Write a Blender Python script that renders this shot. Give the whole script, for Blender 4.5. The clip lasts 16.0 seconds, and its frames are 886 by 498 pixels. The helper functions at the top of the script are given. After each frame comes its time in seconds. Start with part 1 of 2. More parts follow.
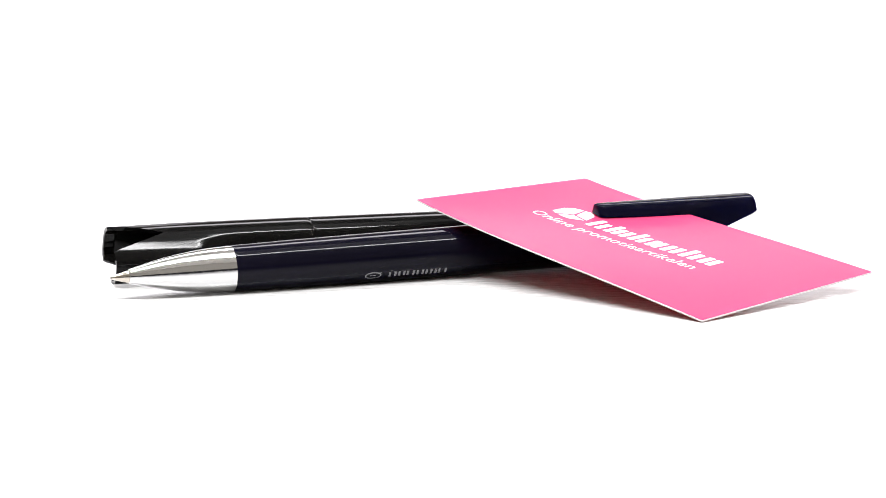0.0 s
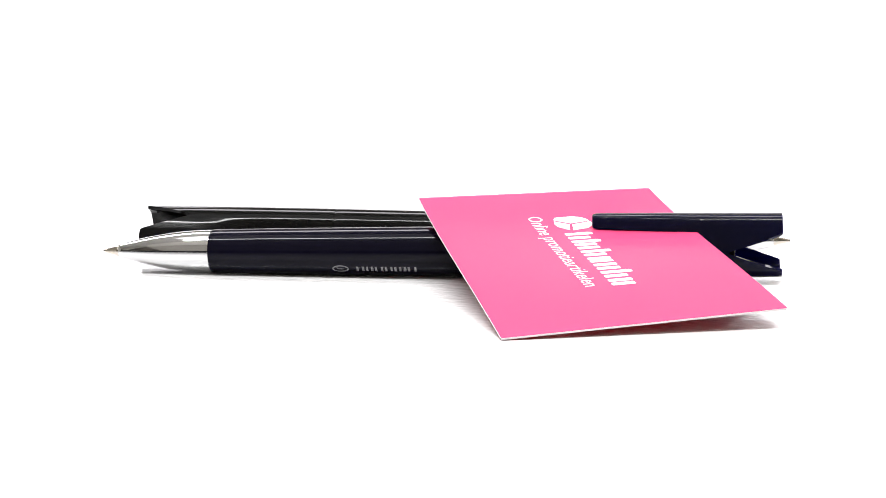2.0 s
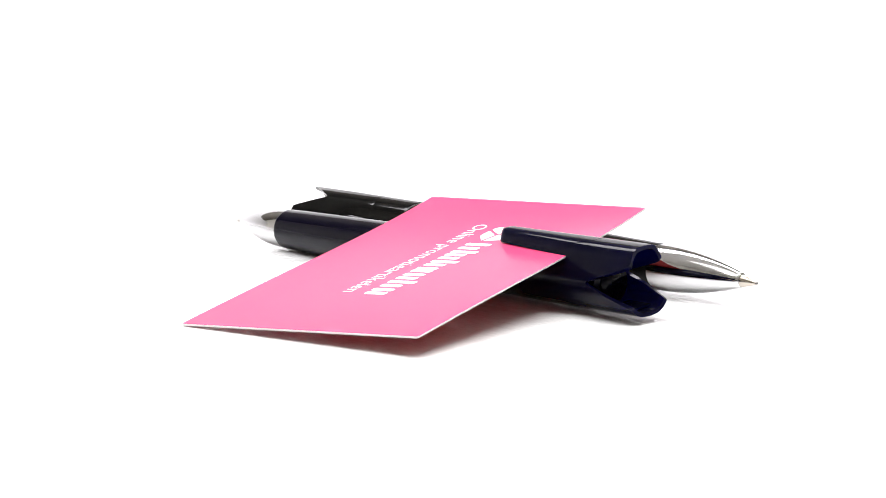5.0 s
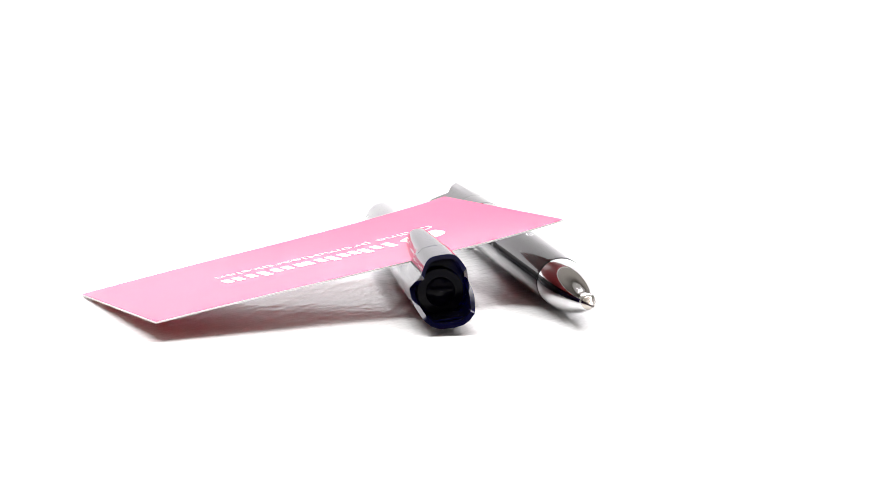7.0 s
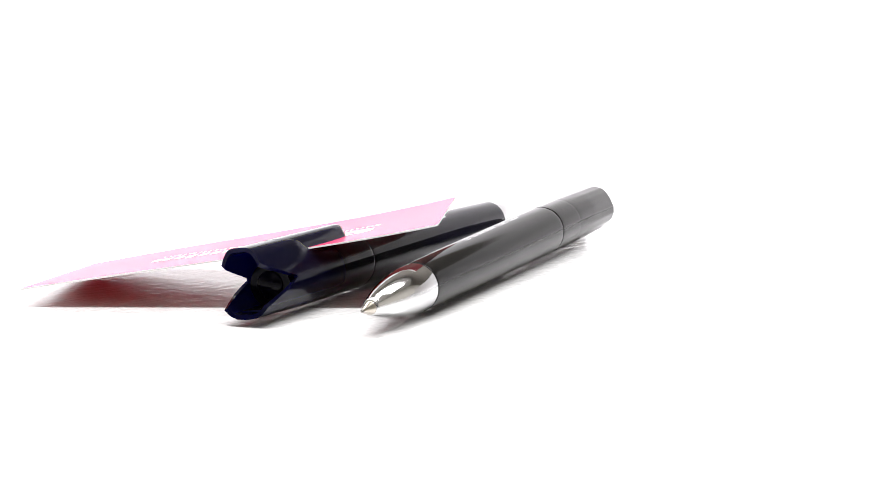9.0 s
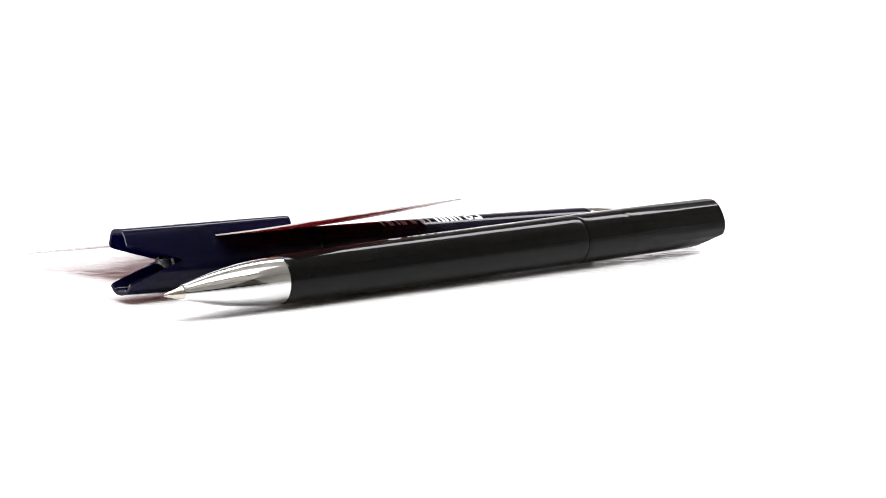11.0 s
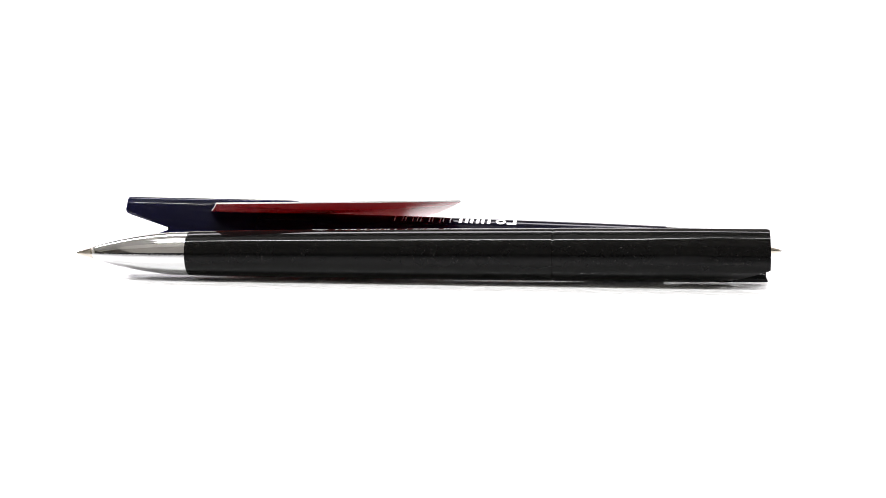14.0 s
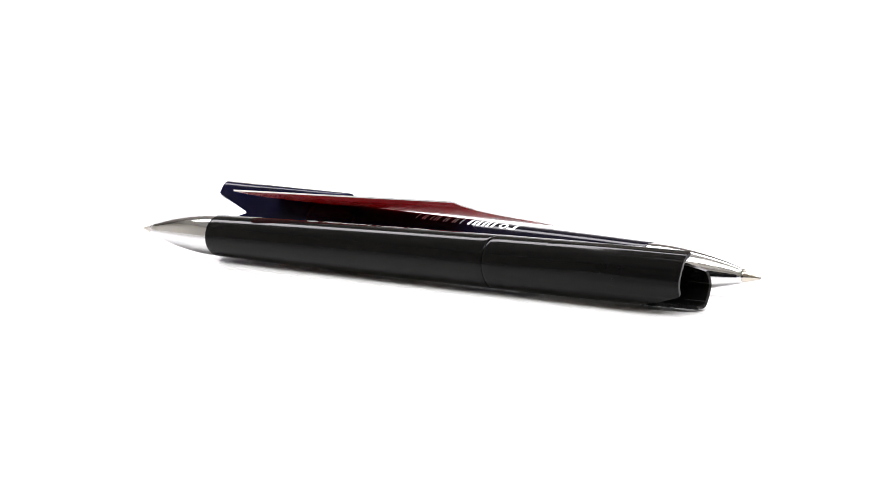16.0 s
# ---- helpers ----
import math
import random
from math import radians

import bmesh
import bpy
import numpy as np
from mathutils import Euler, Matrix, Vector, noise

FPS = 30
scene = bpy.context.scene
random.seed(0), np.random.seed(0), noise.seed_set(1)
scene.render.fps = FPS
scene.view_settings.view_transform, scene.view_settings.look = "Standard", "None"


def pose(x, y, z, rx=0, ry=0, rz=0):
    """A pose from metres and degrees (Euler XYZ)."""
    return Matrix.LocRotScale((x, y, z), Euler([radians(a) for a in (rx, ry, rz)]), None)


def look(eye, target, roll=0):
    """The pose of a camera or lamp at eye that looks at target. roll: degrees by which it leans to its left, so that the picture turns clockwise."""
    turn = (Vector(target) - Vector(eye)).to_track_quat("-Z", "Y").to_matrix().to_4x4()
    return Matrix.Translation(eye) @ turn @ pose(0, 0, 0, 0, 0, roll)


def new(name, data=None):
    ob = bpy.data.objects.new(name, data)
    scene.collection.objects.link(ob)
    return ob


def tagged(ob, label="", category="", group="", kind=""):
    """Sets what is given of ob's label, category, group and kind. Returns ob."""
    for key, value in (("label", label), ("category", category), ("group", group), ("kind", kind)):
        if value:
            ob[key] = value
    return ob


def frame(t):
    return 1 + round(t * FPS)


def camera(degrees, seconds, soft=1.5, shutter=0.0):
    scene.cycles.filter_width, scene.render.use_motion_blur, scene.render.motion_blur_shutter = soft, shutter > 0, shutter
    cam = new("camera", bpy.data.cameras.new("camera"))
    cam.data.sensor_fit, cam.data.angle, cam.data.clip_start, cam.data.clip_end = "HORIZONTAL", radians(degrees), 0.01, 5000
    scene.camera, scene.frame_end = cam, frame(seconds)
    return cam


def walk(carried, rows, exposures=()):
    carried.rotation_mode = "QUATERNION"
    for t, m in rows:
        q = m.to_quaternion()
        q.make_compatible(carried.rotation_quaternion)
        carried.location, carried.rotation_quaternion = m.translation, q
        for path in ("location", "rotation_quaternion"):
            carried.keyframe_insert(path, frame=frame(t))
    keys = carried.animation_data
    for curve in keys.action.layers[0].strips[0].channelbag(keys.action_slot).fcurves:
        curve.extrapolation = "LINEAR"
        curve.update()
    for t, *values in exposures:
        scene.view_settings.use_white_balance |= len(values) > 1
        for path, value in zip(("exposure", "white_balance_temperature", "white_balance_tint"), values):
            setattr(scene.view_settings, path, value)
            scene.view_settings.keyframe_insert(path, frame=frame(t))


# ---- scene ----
# A turntable turns at an even pace under a camera that stands still.
SECONDS = 16.0
D, H = 0.3790, 0.0606


def turned(t):
    """Degrees by which the turntable has turned."""
    knots = ((0.0, 0.0), (4.0, -59.75), (8.0, -119.85), (10.0, -149.75), (12.3, -185.0), (14.0, -210.5), (16.0, -240.3))
    for (a, va), (b, vb) in zip(knots, knots[1:]):
        if t <= b:
            return va + (vb - va) * (t - a) / (b - a)
    return knots[-1][1]


cam = camera(29.65, SECONDS, soft=0.8)
YAW, PITCH = 0.00174, 0.14557
EYE = Vector((0, -D, H))
AIM = EYE + Vector((math.sin(YAW) * math.cos(PITCH), math.cos(YAW) * math.cos(PITCH), -math.sin(PITCH)))
walk(cam, [(0.0, look(EYE, AIM, -0.3)), (SECONDS, look(EYE, AIM, -0.3))])

# ---- light: a white tent, a long strip light overhead, a dim softbox above, an added glow in front, and a light on the backdrop ----
world = bpy.data.worlds.new("white_tent")
scene.world = world
world.use_nodes = True
world.node_tree.nodes["Background"].inputs[0].default_value = (1.0, 1.0, 1.0, 1)
world.node_tree.nodes["Background"].inputs[1].default_value = 0.95


def area(name, eye, target, sx, sy, watts, colour=(1, 1, 1)):
    lamp = bpy.data.lights.new(name, "AREA")
    lamp.shape, lamp.size, lamp.size_y, lamp.energy, lamp.color = "RECTANGLE", sx, sy, watts, colour
    ob = new(name, lamp)
    ob.matrix_world = look(eye, target)
    return ob


area("strip_light", (0, -0.19, 0.75), (0, 0, 0), 0.9, 0.026, 8.5)
area("overhead_softbox", (0, -0.03, 0.8), (0, -0.029, 0), 0.9, 0.3, 1.2)
# no real lamp: added so the chrome mirrors a brown-grey glow behind the camera
area("front_softbox", (0, -0.95, 0.76), (0, 0, 0), 2.6, 1.4, 3.4, (1.0, 0.94, 0.85))
area("backdrop_light", (0, 1.12, 1.5), (0, 1.121, 0), 3.0, 0.4, 54.0, (0.98, 0.95, 1.0))


# ---- materials ----
def material(name, colour, rough=0.4, metal=0.0, spec=0.5, coat=0.0):
    m = bpy.data.materials.new(name)
    m.use_nodes = True
    b = m.node_tree.nodes["Principled BSDF"]
    b.inputs["Base Color"].default_value = (*colour, 1)
    b.inputs["Roughness"].default_value = rough
    b.inputs["Metallic"].default_value = metal
    b.inputs["Specular IOR Level"].default_value = spec
    b.inputs["Coat Weight"].default_value = coat
    return m


def grain(m, scale, amount, bump=0.0, distance=0.0002, spread=0.0, stretch=(1, 1, 1), detail=4):
    """Uneven colour (by amount), relief and gloss (by spread) at two scales."""
    nt = m.node_tree
    b = nt.nodes["Principled BSDF"]
    co = nt.nodes.new("ShaderNodeTexCoord")
    mp = nt.nodes.new("ShaderNodeMapping")
    mp.inputs["Scale"].default_value = stretch
    nt.links.new(co.outputs["Object"], mp.inputs[0])
    fine, wide = nt.nodes.new("ShaderNodeTexNoise"), nt.nodes.new("ShaderNodeTexNoise")
    for n, s in ((fine, scale), (wide, scale / 9)):
        n.inputs["Scale"].default_value, n.inputs["Detail"].default_value = s, detail
        nt.links.new(mp.outputs[0], n.inputs["Vector"])
    add = nt.nodes.new("ShaderNodeMath")
    add.operation = "ADD"
    nt.links.new(fine.outputs["Fac"], add.inputs[0])
    nt.links.new(wide.outputs["Fac"], add.inputs[1])
    if amount:
        base = b.inputs["Base Color"].default_value[:3]
        ramp = nt.nodes.new("ShaderNodeValToRGB")
        ramp.color_ramp.elements[0].position, ramp.color_ramp.elements[1].position = 0.3, 0.75
        ramp.color_ramp.elements[0].color = (*[c * (1 - amount) for c in base], 1)
        ramp.color_ramp.elements[1].color = (*[min(1, c * (1 + amount)) for c in base], 1)
        half = nt.nodes.new("ShaderNodeMath")
        half.operation, half.inputs[1].default_value = "MULTIPLY", 0.5
        nt.links.new(add.outputs[0], half.inputs[0])
        nt.links.new(half.outputs[0], ramp.inputs[0])
        nt.links.new(ramp.outputs[0], b.inputs["Base Color"])
    if spread:
        r = b.inputs["Roughness"].default_value
        rng = nt.nodes.new("ShaderNodeMapRange")
        rng.inputs["From Min"].default_value, rng.inputs["From Max"].default_value = 0.6, 1.4
        rng.inputs["To Min"].default_value, rng.inputs["To Max"].default_value = max(0, r - spread), r + spread
        nt.links.new(add.outputs[0], rng.inputs[0])
        nt.links.new(rng.outputs[0], b.inputs["Roughness"])
    if bump:
        bp = nt.nodes.new("ShaderNodeBump")
        bp.inputs["Strength"].default_value, bp.inputs["Distance"].default_value = bump, distance
        nt.links.new(add.outputs[0], bp.inputs["Height"])
        nt.links.new(bp.outputs[0], b.inputs["Normal"])
    return m


def see_through(m, colour, share):
    """Lets part of the light through a thin wall."""
    nt = m.node_tree
    tr, mix = nt.nodes.new("ShaderNodeBsdfTranslucent"), nt.nodes.new("ShaderNodeMixShader")
    tr.inputs[0].default_value = (*colour, 1)
    mix.inputs[0].default_value = share
    nt.links.new(nt.nodes["Principled BSDF"].outputs[0], mix.inputs[1])
    nt.links.new(tr.outputs[0], mix.inputs[2])
    nt.links.new(mix.outputs[0], nt.nodes["Material Output"].inputs["Surface"])
    return m


SHEET = grain(material("glossy_white_sheet", (0.89, 0.89, 0.895), 0.08, spec=0.5), 400, 0.01, 0.34, 0.0005, 0.03, stretch=(0.6, 1.3, 1), detail=2)
PAPER = grain(material("white_paper", (0.88, 0.88, 0.88), 0.7, spec=0.15), 40, 0.01)
BEIGE = grain(material("beige_wall_paint", (0.80, 0.78, 0.70), 0.8, spec=0.1), 6, 0.03, 0.1, 0.001)
TAUPE = grain(material("grey_brown_wall", (0.16, 0.15, 0.13), 0.8, spec=0.1), 6, 0.06, 0.1, 0.001)
CEILING = grain(material("pale_grey_ceiling", (0.62, 0.60, 0.56), 0.8, spec=0.1), 6, 0.06, 0.1, 0.001)
DARK = grain(material("dark_cloth", (0.03, 0.03, 0.033), 0.9, spec=0.1), 6, 0.2, 0.1, 0.001)
CHROME = grain(material("polished_chrome", (0.62, 0.62, 0.628), 0.07, metal=1.0), 300, 0.02, spread=0.02)
BRASS = material("pale_brass", (0.48, 0.44, 0.385), 0.2, metal=1.0)
STEEL = material("steel_ball", (0.30, 0.28, 0.27), 0.25, metal=1.0)
NAVY = grain(material("navy_plastic", (0.003, 0.0026, 0.008), 0.08, spec=0.11), 500, 0.15, spread=0.01)
BLACK = grain(material("black_plastic", (0.003, 0.003, 0.003), 0.08, spec=0.11), 500, 0.15, spread=0.01)
NAVY_CLEAR = see_through(grain(material("clear_navy_plastic", (0.003, 0.003, 0.011), 0.07, spec=0.11), 500, 0.15, spread=0.02), (0.004, 0.02, 0.65), 0.115)
BLACK_SHELL = grain(material("black_shell_plastic", (0.003, 0.003, 0.003), 0.08, spec=0.11), 500, 0.15, spread=0.01)
PINK = see_through(grain(material("pink_print", (0.95, 0.075, 0.215), 0.24, spec=0.3), 60, 0.012), (1.0, 0.03, 0.06), 0.14)
# the dark red base holds the shade and red glow under the card
CARD_BACK = see_through(grain(material("shaded_back_print", (0.20, 0.06, 0.065), 0.25, spec=0.5), 700, 0.02), (1.0, 0.02, 0.035), 0.15)
CARD_EDGE = material("white_card_core", (0.85, 0.82, 0.83), 0.6)
WHITE_INK = material("white_ink", (0.86, 0.85, 0.86), 0.4)
GREY_INK = material("grey_ink", (0.16, 0.16, 0.17), 0.3)
PALE_INK = material("pale_ink", (0.62, 0.62, 0.63), 0.3)


# ---- building helpers ----
def mesh(name, bm, mat, smooth=35):
    bmesh.ops.recalc_face_normals(bm, faces=bm.faces)
    me = bpy.data.meshes.new(name)
    bm.to_mesh(me)
    bm.free()
    for f in me.polygons:
        f.use_smooth = smooth > 0
    if smooth > 0:
        me.set_sharp_from_angle(angle=radians(smooth))
    for m in mat if isinstance(mat, (list, tuple)) else (mat,):
        me.materials.append(m)
    return me


def part(name, bm, mat, parent, label="", smooth=35):
    ob = new(name, mesh(name, bm, mat, smooth))
    ob.parent = parent
    return tagged(ob, label)


def lathe(bm, profile, sides=64):
    """A solid of revolution round the x axis from (x, radius) pairs."""
    rings = []
    for x, r in profile:
        rings.append([bm.verts.new((x, r * math.cos(a), r * math.sin(a))) for a in (2 * math.pi * k / sides for k in range(sides))])
    for p, q in zip(rings, rings[1:]):
        for k in range(sides):
            bm.faces.new((p[k], p[(k + 1) % sides], q[(k + 1) % sides], q[k]))
    bm.faces.new(rings[0])
    bm.faces.new(rings[-1])


def box(bm, c, size, m=None):
    m = m or Matrix()
    made = bmesh.ops.create_cube(bm, size=1, matrix=m @ Matrix.Translation(c) @ Matrix.Diagonal((*size, 1)))
    return made["verts"]


MM = 0.001

# ---- the setting ----
bm = bmesh.new()
outline = [(-1.0, 0.0), (0.9, 0.0)] + [(0.9 + 0.5 * math.sin(a), 0.5 - 0.5 * math.cos(a)) for a in (radians(6 * k) for k in range(1, 16))] + [(1.4, 0.66)]
rows = []
for k, (y, z) in enumerate(outline):
    (ya, za), (yb, zb) = outline[max(k - 1, 0)], outline[min(k + 1, len(outline) - 1)]
    side = Vector((zb - za, ya - yb)).normalized() * 0.01
    rows.append([[bm.verts.new((x, y + side.x * d, z - 0.012 + side.y * d)) for x in (-3.0, 3.0)] for d in (0, 1)])
for a, b in zip(rows, rows[1:]):
    for k in (0, 1):
        bm.faces.new((a[k][0], a[k][1], b[k][1], b[k][0]))
    for s in (0, 1):
        bm.faces.new((a[0][s], b[0][s], b[1][s], a[1][s]))
for a in (rows[0], rows[-1]):
    bm.faces.new((a[0][0], a[0][1], a[1][1], a[1][0]))
tagged(new("backdrop", mesh("backdrop", bm, PAPER)), "seamless white paper sweep behind the turntable", "backdrop", kind="structure")

bm = bmesh.new()
box(bm, (0, -1.6, 0.6), (6.0, 0.1, 2.0))
tagged(new("wall_south", mesh("wall_south", bm, TAUPE, 0)), "grey-brown studio wall behind the camera", "wall", kind="structure")

bm = bmesh.new()
box(bm, (0, 1.8, 0.6), (6.0, 0.1, 2.0))
tagged(new("wall_north", mesh("wall_north", bm, TAUPE, 0)), "grey-brown studio wall behind the paper sweep", "wall", kind="structure")

bm = bmesh.new()
box(bm, (0, 0.1, 1.65), (6.0, 3.5, 0.1))
tagged(new("ceiling", mesh("ceiling", bm, CEILING, 0)), "pale grey studio ceiling above the softbox", "ceiling", kind="structure")

for side, name, mat, note in ((-1, "wall_west", BEIGE, "pale beige studio wall beside the set"), (1, "wall_east", BEIGE, "pale beige studio wall beside the set")):
    bm = bmesh.new()
    box(bm, (side * 2.6, 0.1, 0.8), (0.1, 3.3, 1.6))
    tagged(new(name, mesh(name, bm, mat, 0)), note, "wall", kind="structure")

# an unseen dark cloth in folds, added behind the camera to darken the chrome's horizon
bm = bmesh.new()
folds = []
for k in range(193):
    x = -2.2 + 4.4 * k / 192
    y = -1.25 + 0.02 * math.sin(k * 0.9) + 0.008 * math.sin(k * 2.3)
    folds.append([[bm.verts.new((x, y + d, z)) for z in (-0.4, 0.22)] for d in (0, 0.004)])
for a, b in zip(folds, folds[1:]):
    for d in (0, 1):
        bm.faces.new((a[d][0], b[d][0], b[d][1], a[d][1]))
    for z in (0, 1):
        bm.faces.new((a[0][z], b[0][z], b[1][z], a[1][z]))
for a in (folds[0], folds[-1]):
    bm.faces.new((a[0][0], a[0][1], a[1][1], a[1][0]))
tagged(new("curtain", mesh("curtain", bm, DARK)), "unseen dark folded cloth added behind the camera for the chrome's dark band", "curtain", kind="structure")

bm = bmesh.new()
R = 0.26
prof = [(R - 0.002, -0.012), (R, -0.010), (R, -0.002), (R - 0.0006, -0.0006), (R - 0.002, 0.0)]
rings = [[bm.verts.new((r * math.cos(a), r * math.sin(a), z)) for a in (2 * math.pi * k / 128 for k in range(128))] for r, z in prof]
for p, q in zip(rings, rings[1:]):
    for k in range(128):
        bm.faces.new((p[k], p[(k + 1) % 128], q[(k + 1) % 128], q[k]))
bm.faces.new(rings[0])
bm.faces.new(rings[-1])
turntable = tagged(new("turntable", mesh("turntable", bm, SHEET)), "round turntable with a glossy rippled white top", "turntable")


# ---- the pens ----
LENGTH = 154.0
TAIL = 153.4


def tail_section(a, x, grow=0.0):
    """The outline of the rear shell at the angle a, in mm from the axis: flat roof, bevelled shoulders, narrow rounded keel."""
    corners = [(0.0, 8.6), (1.4, 8.55), (2.3, 8.3), (3.0, 7.7), (3.6, 6.7), (4.2, 5.4), (5.0, 3.4), (5.6, 1.6), (5.85, 0.0)]
    k = min(1, max(0, (x - 136) / 14))
    for q, (y, z) in enumerate(((5.75, -1.0), (4.9, -2.9), (3.6, -4.3), (2.2, -5.0), (0.0, -5.2))):
        c = radians(10 + 20 * q)
        corners.append((y * k + 5.85 * math.cos(c) * (1 - k), z * k - 5.85 * math.sin(c) * (1 - k)))
    pts = corners + [(-y, z) for y, z in reversed(corners[1:-1])]
    d = (math.cos(a), math.sin(a))
    best = 0
    for (y0, z0), (y1, z1) in zip(pts, pts[1:] + pts[:1]):
        ey, ez = y1 - y0, z1 - z0
        den = d[0] * ez - d[1] * ey
        if abs(den) < 1e-9:
            continue
        s = (y0 * ez - z0 * ey) / den
        k = (y0 * d[1] - z0 * d[0]) / den
        if s > 0 and -1e-6 <= k <= 1 + 1e-6:
            best = s
    return best - grow


def tail_end(z):
    """Where the rear shell ends at the height z over the axis: a swallowtail notch."""
    vx, vz = 141.5, 1.3
    if z > vz:
        return min(TAIL, vx + (z - vz) * (TAIL - vx) / 4.0)
    return min(TAIL, vx + (vz - z) * (TAIL - vx) / 4.4)


def build_pen(label, plastic, shell, roll, slope, axis, lift=0.0, wide=0.0, sunk=0.0):
    pen = tagged(new("ballpoint_pen"), label, "pen", "ballpoint pens")
    # from the pen's own axis, tip at 0, in mm, to its place over the table
    place = Matrix.Diagonal((MM, MM, MM, 1)) @ Matrix.Translation((-LENGTH / 2, 0, axis)) @ pose(0, 0, 0, 0, -slope) @ pose(0, 0, 0, roll)

    def put(name, bm, mat, parent=pen, note="", smooth=35):
        bmesh.ops.transform(bm, matrix=place, verts=bm.verts)
        return part(name, bm, mat, parent, note, smooth)

    # writing end
    bm = bmesh.new()
    prof = [(3.9, 1.35), (4.1, 1.62), (4.8, 1.75)]
    for k in range(1, 17):
        s = k / 16
        prof.append((4.8 + 21.0 * s, 1.75 + 3.1 * (1 - (1 - s) ** 1.95)))
    prof += [(26.0, 4.85)]
    lathe(bm, prof, 72)
    cone = put("tip_cone", bm, CHROME, note="polished chrome tip cone", smooth=50)
    bm = bmesh.new()
    lathe(bm, [(0.35, 0.32), (0.7, 0.46), (3.3, 1.18), (3.4, 1.26), (3.8, 1.3), (4.3, 1.3)], 32)
    nib = put("nib", bm, BRASS, cone, "pale brass nib")
    bm = bmesh.new()
    bmesh.ops.create_uvsphere(bm, u_segments=16, v_segments=10, radius=0.36, matrix=Matrix.Translation((0.36, 0, 0)))
    put("ball", bm, STEEL, cone, "dark steel ball", 180)
    # barrel in two lengths with a groove between
    bm = bmesh.new()
    lathe(bm, [(25.9, 4.6), (26.0, 4.85), (26.15, 4.93), (26.5, 4.955), (28, 4.98), (40, 5.2), (55, 5.38), (80, 5.6), (105, 5.75), (106.5, 5.758), (106.8, 5.74), (106.95, 5.70), (107.0, 5.6)], 72)
    put("barrel", bm, plastic, note="glossy round barrel", smooth=40)
    bm = bmesh.new()
    lathe(bm, [(106.9, 5.6), (107.12, 5.6), (107.17, 5.71), (107.45, 5.77), (107.8, 5.79), (109.5, 5.8), (120, 5.82), (121.4, 5.82), (122.2, 5.78), (123.5, 5.5), (143.0, 4.4)], 72)
    put("rear_barrel", bm, plastic, smooth=40)
    # hollow rear shell with the notch
    n = 96
    angles = sorted(2 * math.pi * k / n for k in range(n))
    bm = bmesh.new()
    xs = [121.0, 121.9, 124, 126, 128, 130, 132, 134, 135, 138, 141, None]
    fades = [0, 0.004, 0.04, 0.14, 0.28, 0.46, 0.65, 0.86, 0.95, 1, 1, 1]
    outer, inner = [], []
    for x, fade in zip(xs, fades):
        ring = []
        for a in angles:
            r = tail_section(a, x or 152) * fade + (5.83 if fade else 5.79) * (1 - fade)
            z = r * math.sin(a)
            ring.append(bm.verts.new((x if x else tail_end(z), r * math.cos(a), z)))
        outer.append(ring)
    for x in (None, 141.0, 140.5):
        ring = []
        for a in angles:
            r = tail_section(a, 152, 0.85)
            ro = tail_section(a, 152)
            ring.append(bm.verts.new((x if x else tail_end(ro * math.sin(a)) - 0.1, r * math.cos(a), r * math.sin(a))))
        inner.append(ring)
    chain = outer + inner
    for p, q in zip(chain, chain[1:]):
        for k in range(n):
            bm.faces.new((p[k], p[(k + 1) % n], q[(k + 1) % n], q[k]))
    bm.faces.new(chain[0])
    bm.faces.new(chain[-1])
    cap = put("rear_shell", bm, shell, note="hollow rear shell cut like a swallowtail", smooth=40)
    # core that shows in the notch
    bm = bmesh.new()
    lathe(bm, [(139.5, 4.4), (141.6, 4.35), (142.2, 4.0), (142.4, 3.4), (142.5, 2.9), (143.2, 2.8), (143.4, 2.5)], 32)
    put("core", bm, plastic, cap)
    # ledge inside the lower prong
    bm = bmesh.new()
    box(bm, (148.0, 0, -3.9), (6.0, 5.4, 0.35))
    put("ledge", bm, shell, cap, smooth=0)
    # clip: an arched bar that narrows to its rounded free end
    bm = bmesh.new()
    rows = []
    for x, k in ((112.4, 0.62), (112.6, 0.82), (113.2, 0.96), (114.2, 1.0), (122, 1.0), (130, 1.0), (134, 1.0), (140.5, 1.0)):
        f = (x - 112.4) / 28.1
        narrow = (0.62 + wide * (1 - f) + 0.38 * f) * k
        low = 5.35 - sunk + lift * (1 - f) - 0.15 * f + 0.5 * (1 - k)
        top = 8.0 + lift * (1 - f) + 0.615 * f
        tall = (top - low) * (0.72 + 0.28 * k)
        arch = ((4.25, 0.0), (4.2, 0.06), (3.6, 0.44), (3.0, 0.735), (2.3, 0.912), (1.4, 0.985), (0.6, 1.0))
        line = [(-y * narrow, low + tall * z) for y, z in arch] + [(y * narrow, low + tall * z) for y, z in reversed(arch)]
        rows.append([bm.verts.new((x, y, z)) for y, z in line])
    for p, q in zip(rows, rows[1:]):
        for k in range(14):
            bm.faces.new((p[k], p[(k + 1) % 14], q[(k + 1) % 14], q[k]))
    bm.faces.new(rows[0])
    bm.faces.new(rows[-1])
    put("clip", bm, shell, note="arched spring clip", smooth=45)
    return pen, put


def settle(pen):
    """Lets a pen down until it touches the table."""
    low = min(v.co.z for o in pen.children_recursive for v in o.data.vertices)
    for o in pen.children_recursive:
        o.data.transform(Matrix.Translation((0, 0, -low)))


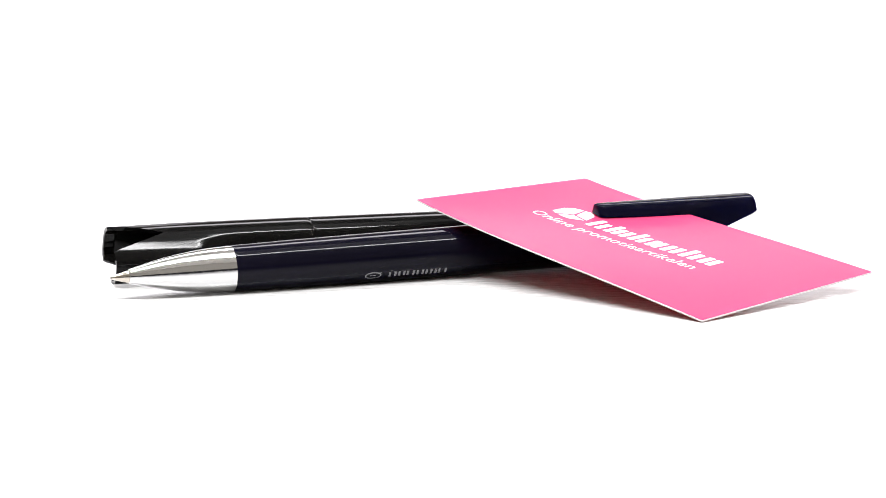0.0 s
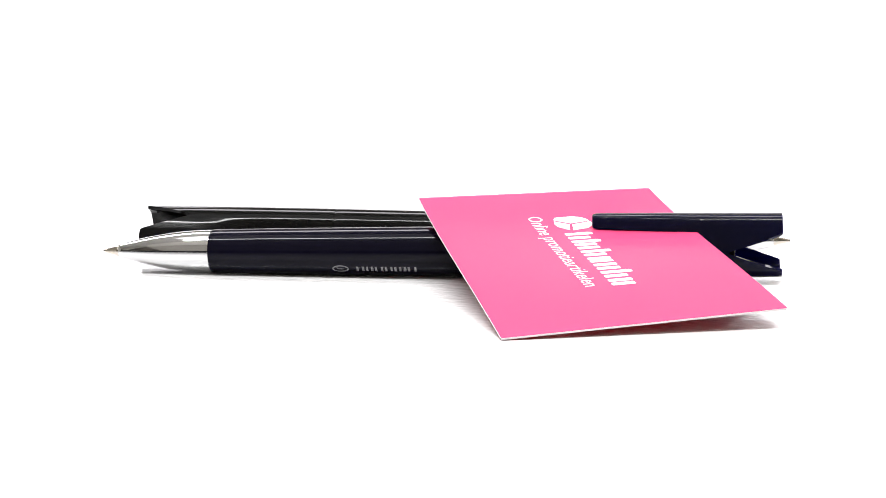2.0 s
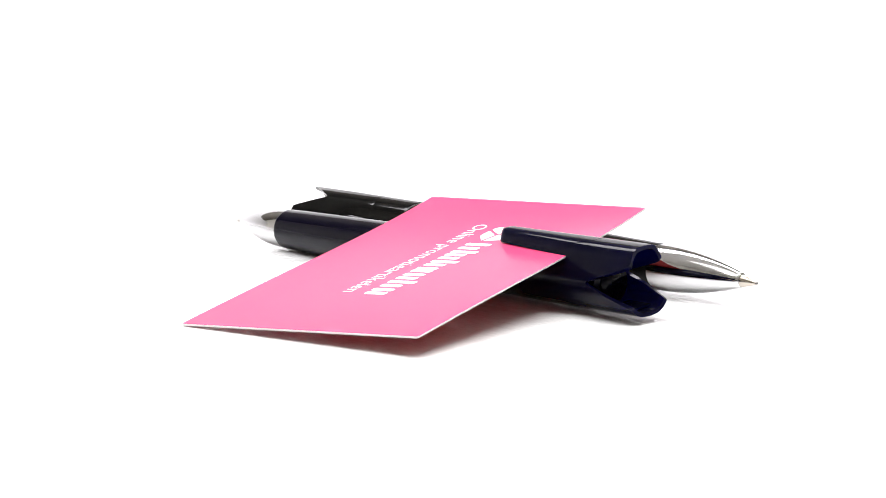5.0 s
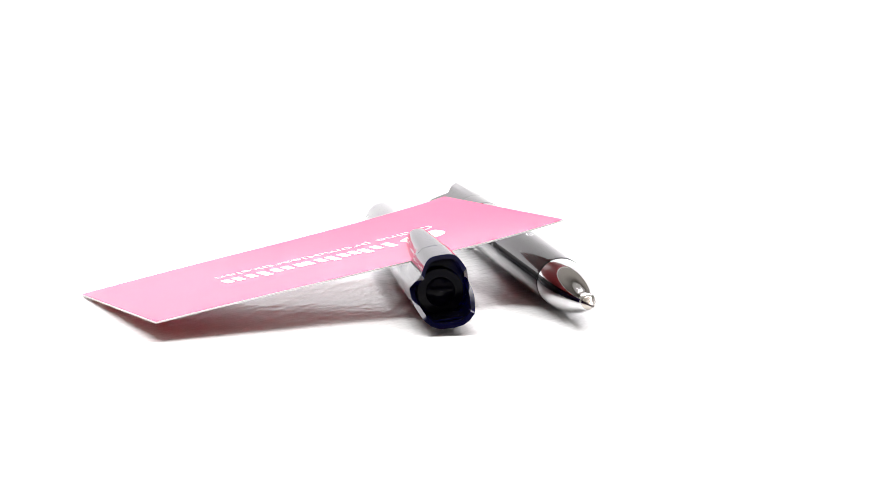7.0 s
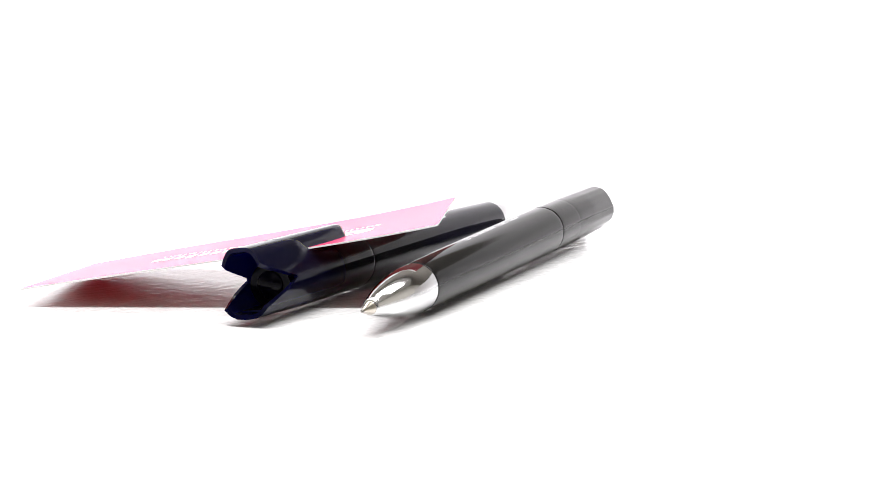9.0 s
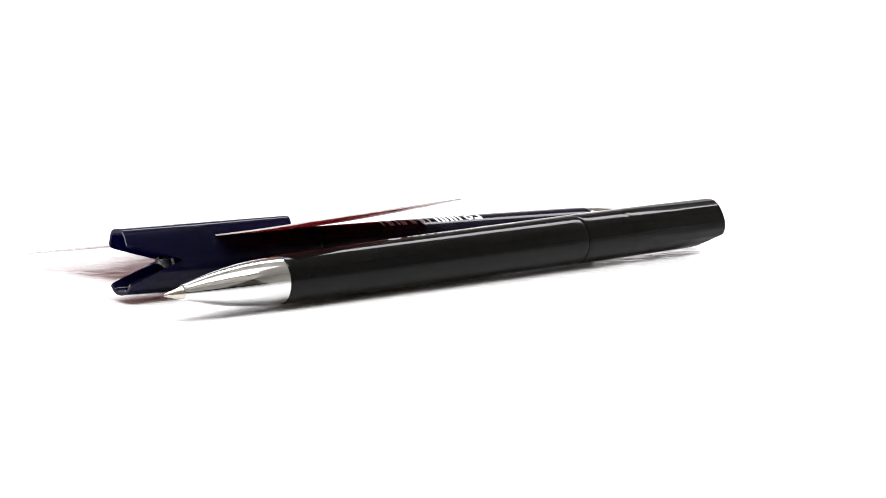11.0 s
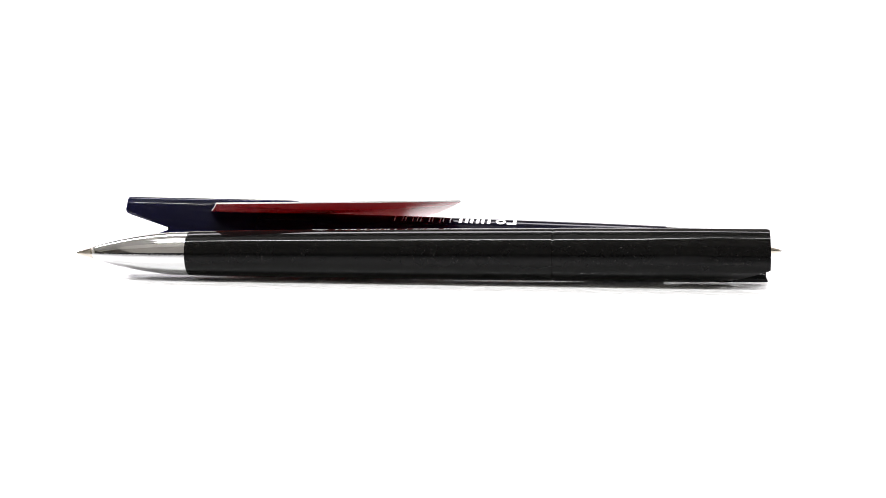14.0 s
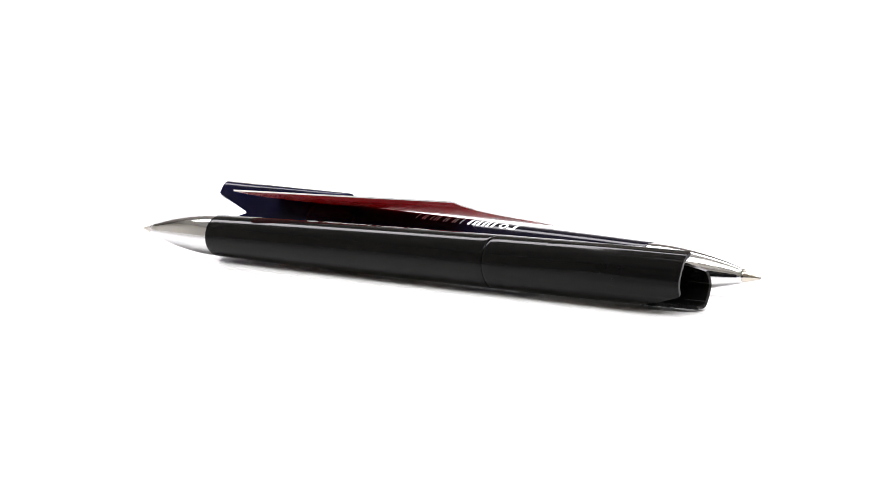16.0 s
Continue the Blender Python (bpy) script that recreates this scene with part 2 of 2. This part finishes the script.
def print_on(put, pen, name, ink, shapes, angle, radius, note):
    """Writing as plain shapes that lie on the round barrel: strips of (x, s) edges, s mm round it from the angle."""
    bm = bmesh.new()
    for strip in shapes:
        rows = []
        for edge in strip:
            row = []
            for lift in (-0.05, 0.03):
                for x, off in edge:
                    r = radius(x)
                    a = radians(angle) - off / r
                    row.append(bm.verts.new((x, -(r + lift) * math.sin(a), (r + lift) * math.cos(a))))
            rows.append(row)
        for p, q in zip(rows, rows[1:]):
            for a, b in ((2, 3), (0, 1), (0, 2), (1, 3)):
                bm.faces.new((p[a], p[b], q[b], q[a]))
        for p in (rows[0], rows[-1]):
            bm.faces.new((p[0], p[1], p[3], p[2]))
    put(name, bm, ink, pen, note, 0)


def stroke(x, w, low, high, slant=0.0):
    """An upright bar round the barrel."""
    cuts = [low + (high - low) * k / 4 for k in range(5)]
    return [((x + slant * c, c), (x + w + slant * c, c)) for c in cuts]


def ring_mark(x, rx, rs, thick):
    """A ring of half width rx along the barrel and rs round it."""
    turns = [2 * math.pi * k / 28 for k in range(29)]
    return [((x + rx * math.cos(a), rs * math.sin(a)), (x + (rx - thick) * math.cos(a), (rs - thick) * math.sin(a))) for a in turns]


def word(x, chars, low, high, thin, slant=0.0):
    """Plain bars, two thin ones for a wide character and one for a narrow one."""
    out = []
    for w, h in chars:
        top = low + (high - low) * h
        out.append(stroke(x, thin, low, top, slant))
        if w > 1.2:
            out.append(stroke(x + w * 0.82 - thin, thin, low, top, slant))
        x += w
    return out


def barrel_radius(x):
    return float(np.interp(x, (26, 40, 55, 80, 107), (4.95, 5.2, 5.38, 5.6, 5.76))) - 0.02


MAKER = [(2.2, 1), (2.0, 1), (2.3, 1), (2.1, 1), (1.1, 1), (1.9, 1), (2.4, 1)]
MODEL = [(2.2, 0.7), (1.5, 0.7), (1.4, 0.7), (0.8, 1), (0.8, 1), (2.4, 0.7), (1.5, 0.7), (0.8, 1), (1.5, 0.7), (1.3, 0.7)]

navy_pen, put = build_pen("dark navy ballpoint pen with chrome tip, clipped to a pink card", NAVY, NAVY_CLEAR, 7, 0.75, 4.65, lift=0.65)
print_on(put, navy_pen, "maker_mark", GREY_INK, [ring_mark(56.4, 1.9, 1.0, 0.3), stroke(55.6, 1.5, -0.12, 0.12)], 121, barrel_radius, "small grey printed ring mark")
print_on(put, navy_pen, "maker_print", GREY_INK, word(60.0, MAKER, -0.7, 0.7, 0.5), 121, barrel_radius, "small grey printed bars")
print_on(put, navy_pen, "logo_print", WHITE_INK, [stroke(60.4, 0.8, -1.15, 1.15), stroke(61.2, 1.4, 0.5, 1.15), ring_mark(64.0, 1.2, 1.15, 0.6)]
         + word(66.4, [(2.6, 1)] * 3, -1.15, 1.15, 0.72), -25, barrel_radius, "white printed logo bars")
print_on(put, navy_pen, "logo_print", WHITE_INK, word(75.6, [(2.3, 1), (2.6, 1), (2.8, 1), (1.1, 1), (2.4, 1), (2.6, 1)], -1.15, 1.15, 0.28), -25, barrel_radius, "thin white printed logo bars")

black_pen, put = build_pen("black ballpoint pen with chrome tip lying on its side", BLACK, BLACK_SHELL, -119, 0.5, 5.5, lift=0.2, wide=0.1, sunk=0.5)
print_on(put, black_pen, "maker_mark", PALE_INK, [ring_mark(55.7, 1.7, 0.75, 0.25), stroke(55.0, 1.4, -0.1, 0.1)], 118, barrel_radius, "small pale printed ring mark")
print_on(put, black_pen, "maker_print", PALE_INK, word(59.2, MAKER, -0.6, 0.6, 0.42), 118, barrel_radius, "small pale printed bars")
print_on(put, black_pen, "model_print", PALE_INK, word(75.0, MODEL, -0.6, 0.6, 0.3, 0.3), 118, barrel_radius, "thin pale slanted printed bars")

settle(navy_pen)

U, N = Vector((0.927, 0.375, 0)), Vector((-0.375, 0.927, 0))


def laid(u0, n0, u1, n1):
    """The pose, before the table turns, of a thing with its tip at u0, n0 and its tail at u1, n1 (mm along and across the pens)."""
    a, b = (U * u0 + N * n0) * MM, (U * u1 + N * n1) * MM
    c, d = (a + b) / 2, b - a
    return Matrix.Translation(c) @ Matrix.Rotation(math.atan2(d.y, d.x), 4, "Z")


NAVY_AT = laid(-77.2, -8.1, 76.8, -8.3)
BLACK_AT = laid(79.9, 18.1, -73.9, 13.5)

# ---- the card ----
card = tagged(new("business_card"), "glossy pink business card with white print held by a pen clip", "card")
C1, C2, C4 = Vector((-5.4, -0.3)), Vector((36.1, 35.3)), Vector((49.1, -63.4))
EX = (C2 - C1).normalized()
EY = Vector((EX.y, -EX.x))
CARD_AT = Matrix.Translation((C1.x * MM, C1.y * MM, 0))


def on_card(x, y, lift=0.0):
    """A place on the card, x mm along its short side and y mm along its long side."""
    s, t = x / 55, y / 85
    z = (16.2 + 0.9 * s) * (1 - t) + (0.15 + 3.4 * s) * t - (5 + 23 * s * (1 - s)) * t * (1 - t) ** 2.5
    q = EX * x + EY * y
    return Vector((q.x * MM, q.y * MM, (z + lift) * MM))


bm = bmesh.new()
NX, NY, THICK = 22, 34, 0.34


def rounded(x, y, rad=0.5):
    """Draws a place on the card inside its rounded corners."""
    cx, cy = min(max(x, rad), 55 - rad), min(max(y, rad), 85 - rad)
    d = max(abs(x - cx), abs(y - cy))
    h = math.hypot(x - cx, y - cy)
    return (cx + (x - cx) * d / h, cy + (y - cy) * d / h) if h > 0 else (x, y)


def steps(length, n, rad=0.5):
    """Places along a side, close together in the corners."""
    return [rad * k / 4 for k in range(4)] + [rad + (length - 2 * rad) * k / n for k in range(n + 1)] + [length - rad + rad * k / 4 for k in range(1, 5)]


XS, YS = steps(55, NX - 8), steps(85, NY - 8)
grid = [[[bm.verts.new(on_card(*rounded(XS[i], YS[j]), l)) for l in (0, THICK)] for j in range(NY + 1)] for i in range(NX + 1)]
for i in range(NX):
    for j in range(NY):
        for l in (0, 1):
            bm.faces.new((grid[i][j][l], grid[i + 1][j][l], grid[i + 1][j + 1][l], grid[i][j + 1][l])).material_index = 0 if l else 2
rim = [(i, 0) for i in range(NX)] + [(NX, j) for j in range(NY)] + [(i, NY) for i in range(NX, 0, -1)] + [(0, j) for j in range(NY, 0, -1)]
for (a, b), (c, d) in zip(rim, rim[1:] + rim[:1]):
    f = bm.faces.new((grid[a][b][0], grid[c][d][0], grid[c][d][1], grid[a][b][1]))
    f.material_index = 1
part("sheet", bm, (PINK, CARD_EDGE, CARD_BACK), card, "pink printed sheet with white edges and a back darkened for shade", 40)


def card_bars(name, quads, note):
    bm = bmesh.new()
    for q in quads:
        low = [bm.verts.new(on_card(x, y, THICK - 0.02)) for x, y in q]
        top = [bm.verts.new(on_card(x, y, THICK + 0.04)) for x, y in q]
        bm.faces.new(top)
        bm.faces.new(low)
        for k in range(len(q)):
            bm.faces.new((low[k], low[(k + 1) % len(q)], top[(k + 1) % len(q)], top[k]))
    return part(name, bm, WHITE_INK, card, note, 0)


# cube mark: three faces, seen from its corner
CUBE_X, CUBE_Y = 30.1, 20.6
for shape in (((-2.7, -3.6), (-2.0, -4.9), (2.0, -5.1), (3.9, -4.1), (4.8, -2.7), (4.9, -1.6), (0.4, -0.5), (-2.6, -3.1)),
              ((-2.85, -2.5), (0.0, 0.2), (-0.9, 4.1), (-3.0, 1.2), (-3.2, -0.7)),
              ((0.6, 0.3), (5.0, -1.1), (5.4, 0.2), (4.8, 1.7), (3.5, 3.2), (-0.2, 4.3))):
    card_bars("logo_face", [[(CUBE_X + a, CUBE_Y + b) for a, b in shape]], "white face of the cube logo")
# brand word as plain bars, one for each character
def rounded_bar(x0, x1, y0, y1, r=0.45):
    return [(cx + r * math.cos(a), cy + r * math.sin(a)) for cx, cy, q in ((x1 - r, y1 - r, 0), (x0 + r, y1 - r, 1), (x0 + r, y0 + r, 2), (x1 - r, y0 + r, 3))
            for a in (radians(90 * q + 30 * k) for k in range(4))]


y = 26.5
for w, hi in ((5.5, 6.1), (2.2, 6.4), (5.1, 4.9), (5.1, 6.5), (4.5, 4.9), (5.2, 4.9), (5.3, 6.5), (5.0, 5.0)):
    quads = [rounded_bar(27.3, 27.3 + hi, y + 0.25, y + 1.9)]
    if w > 3:
        quads += [rounded_bar(27.3, 27.3 + min(hi, 4.9), y + w * 0.84 - 1.65, y + w * 0.84)]
    card_bars("wordmark_bar", quads, "white bars of the brand word")
    y += w


def lettering(text, x, y, length):
    """Printed words along the card's long side."""
    curve = bpy.data.curves.new("slogan", "FONT")
    curve.body, curve.size, curve.resolution_u = text, 1.0, 3
    ob = bpy.data.objects.new("slogan", curve)
    scene.collection.objects.link(ob)
    bpy.context.view_layer.update()
    me = bpy.data.meshes.new_from_object(ob.evaluated_get(bpy.context.evaluated_depsgraph_get()))
    bpy.data.objects.remove(ob)
    bpy.data.curves.remove(curve)
    wide = max(v.co.x for v in me.vertices)
    k = length / wide
    tall = 0.97
    for v in me.vertices:
        v.co = on_card(x + v.co.y * k * tall, y + v.co.x * k, THICK + 0.04)
    me.materials.append(WHITE_INK)
    ob = new("slogan", me)
    ob.parent = card
    return tagged(ob, "white printed slogan")


lettering("Online promotieartikelen", 21.9, 14.4, 48.6)


def motions():
    """Everything on the table turns with it."""
    times = [k / 2 for k in range(33)]
    for thing, at in ((turntable, Matrix()), (navy_pen, NAVY_AT), (black_pen, BLACK_AT), (card, CARD_AT)):
        walk(thing, [(t, Matrix.Rotation(radians(turned(t)), 4, "Z") @ at) for t in times])


motions()
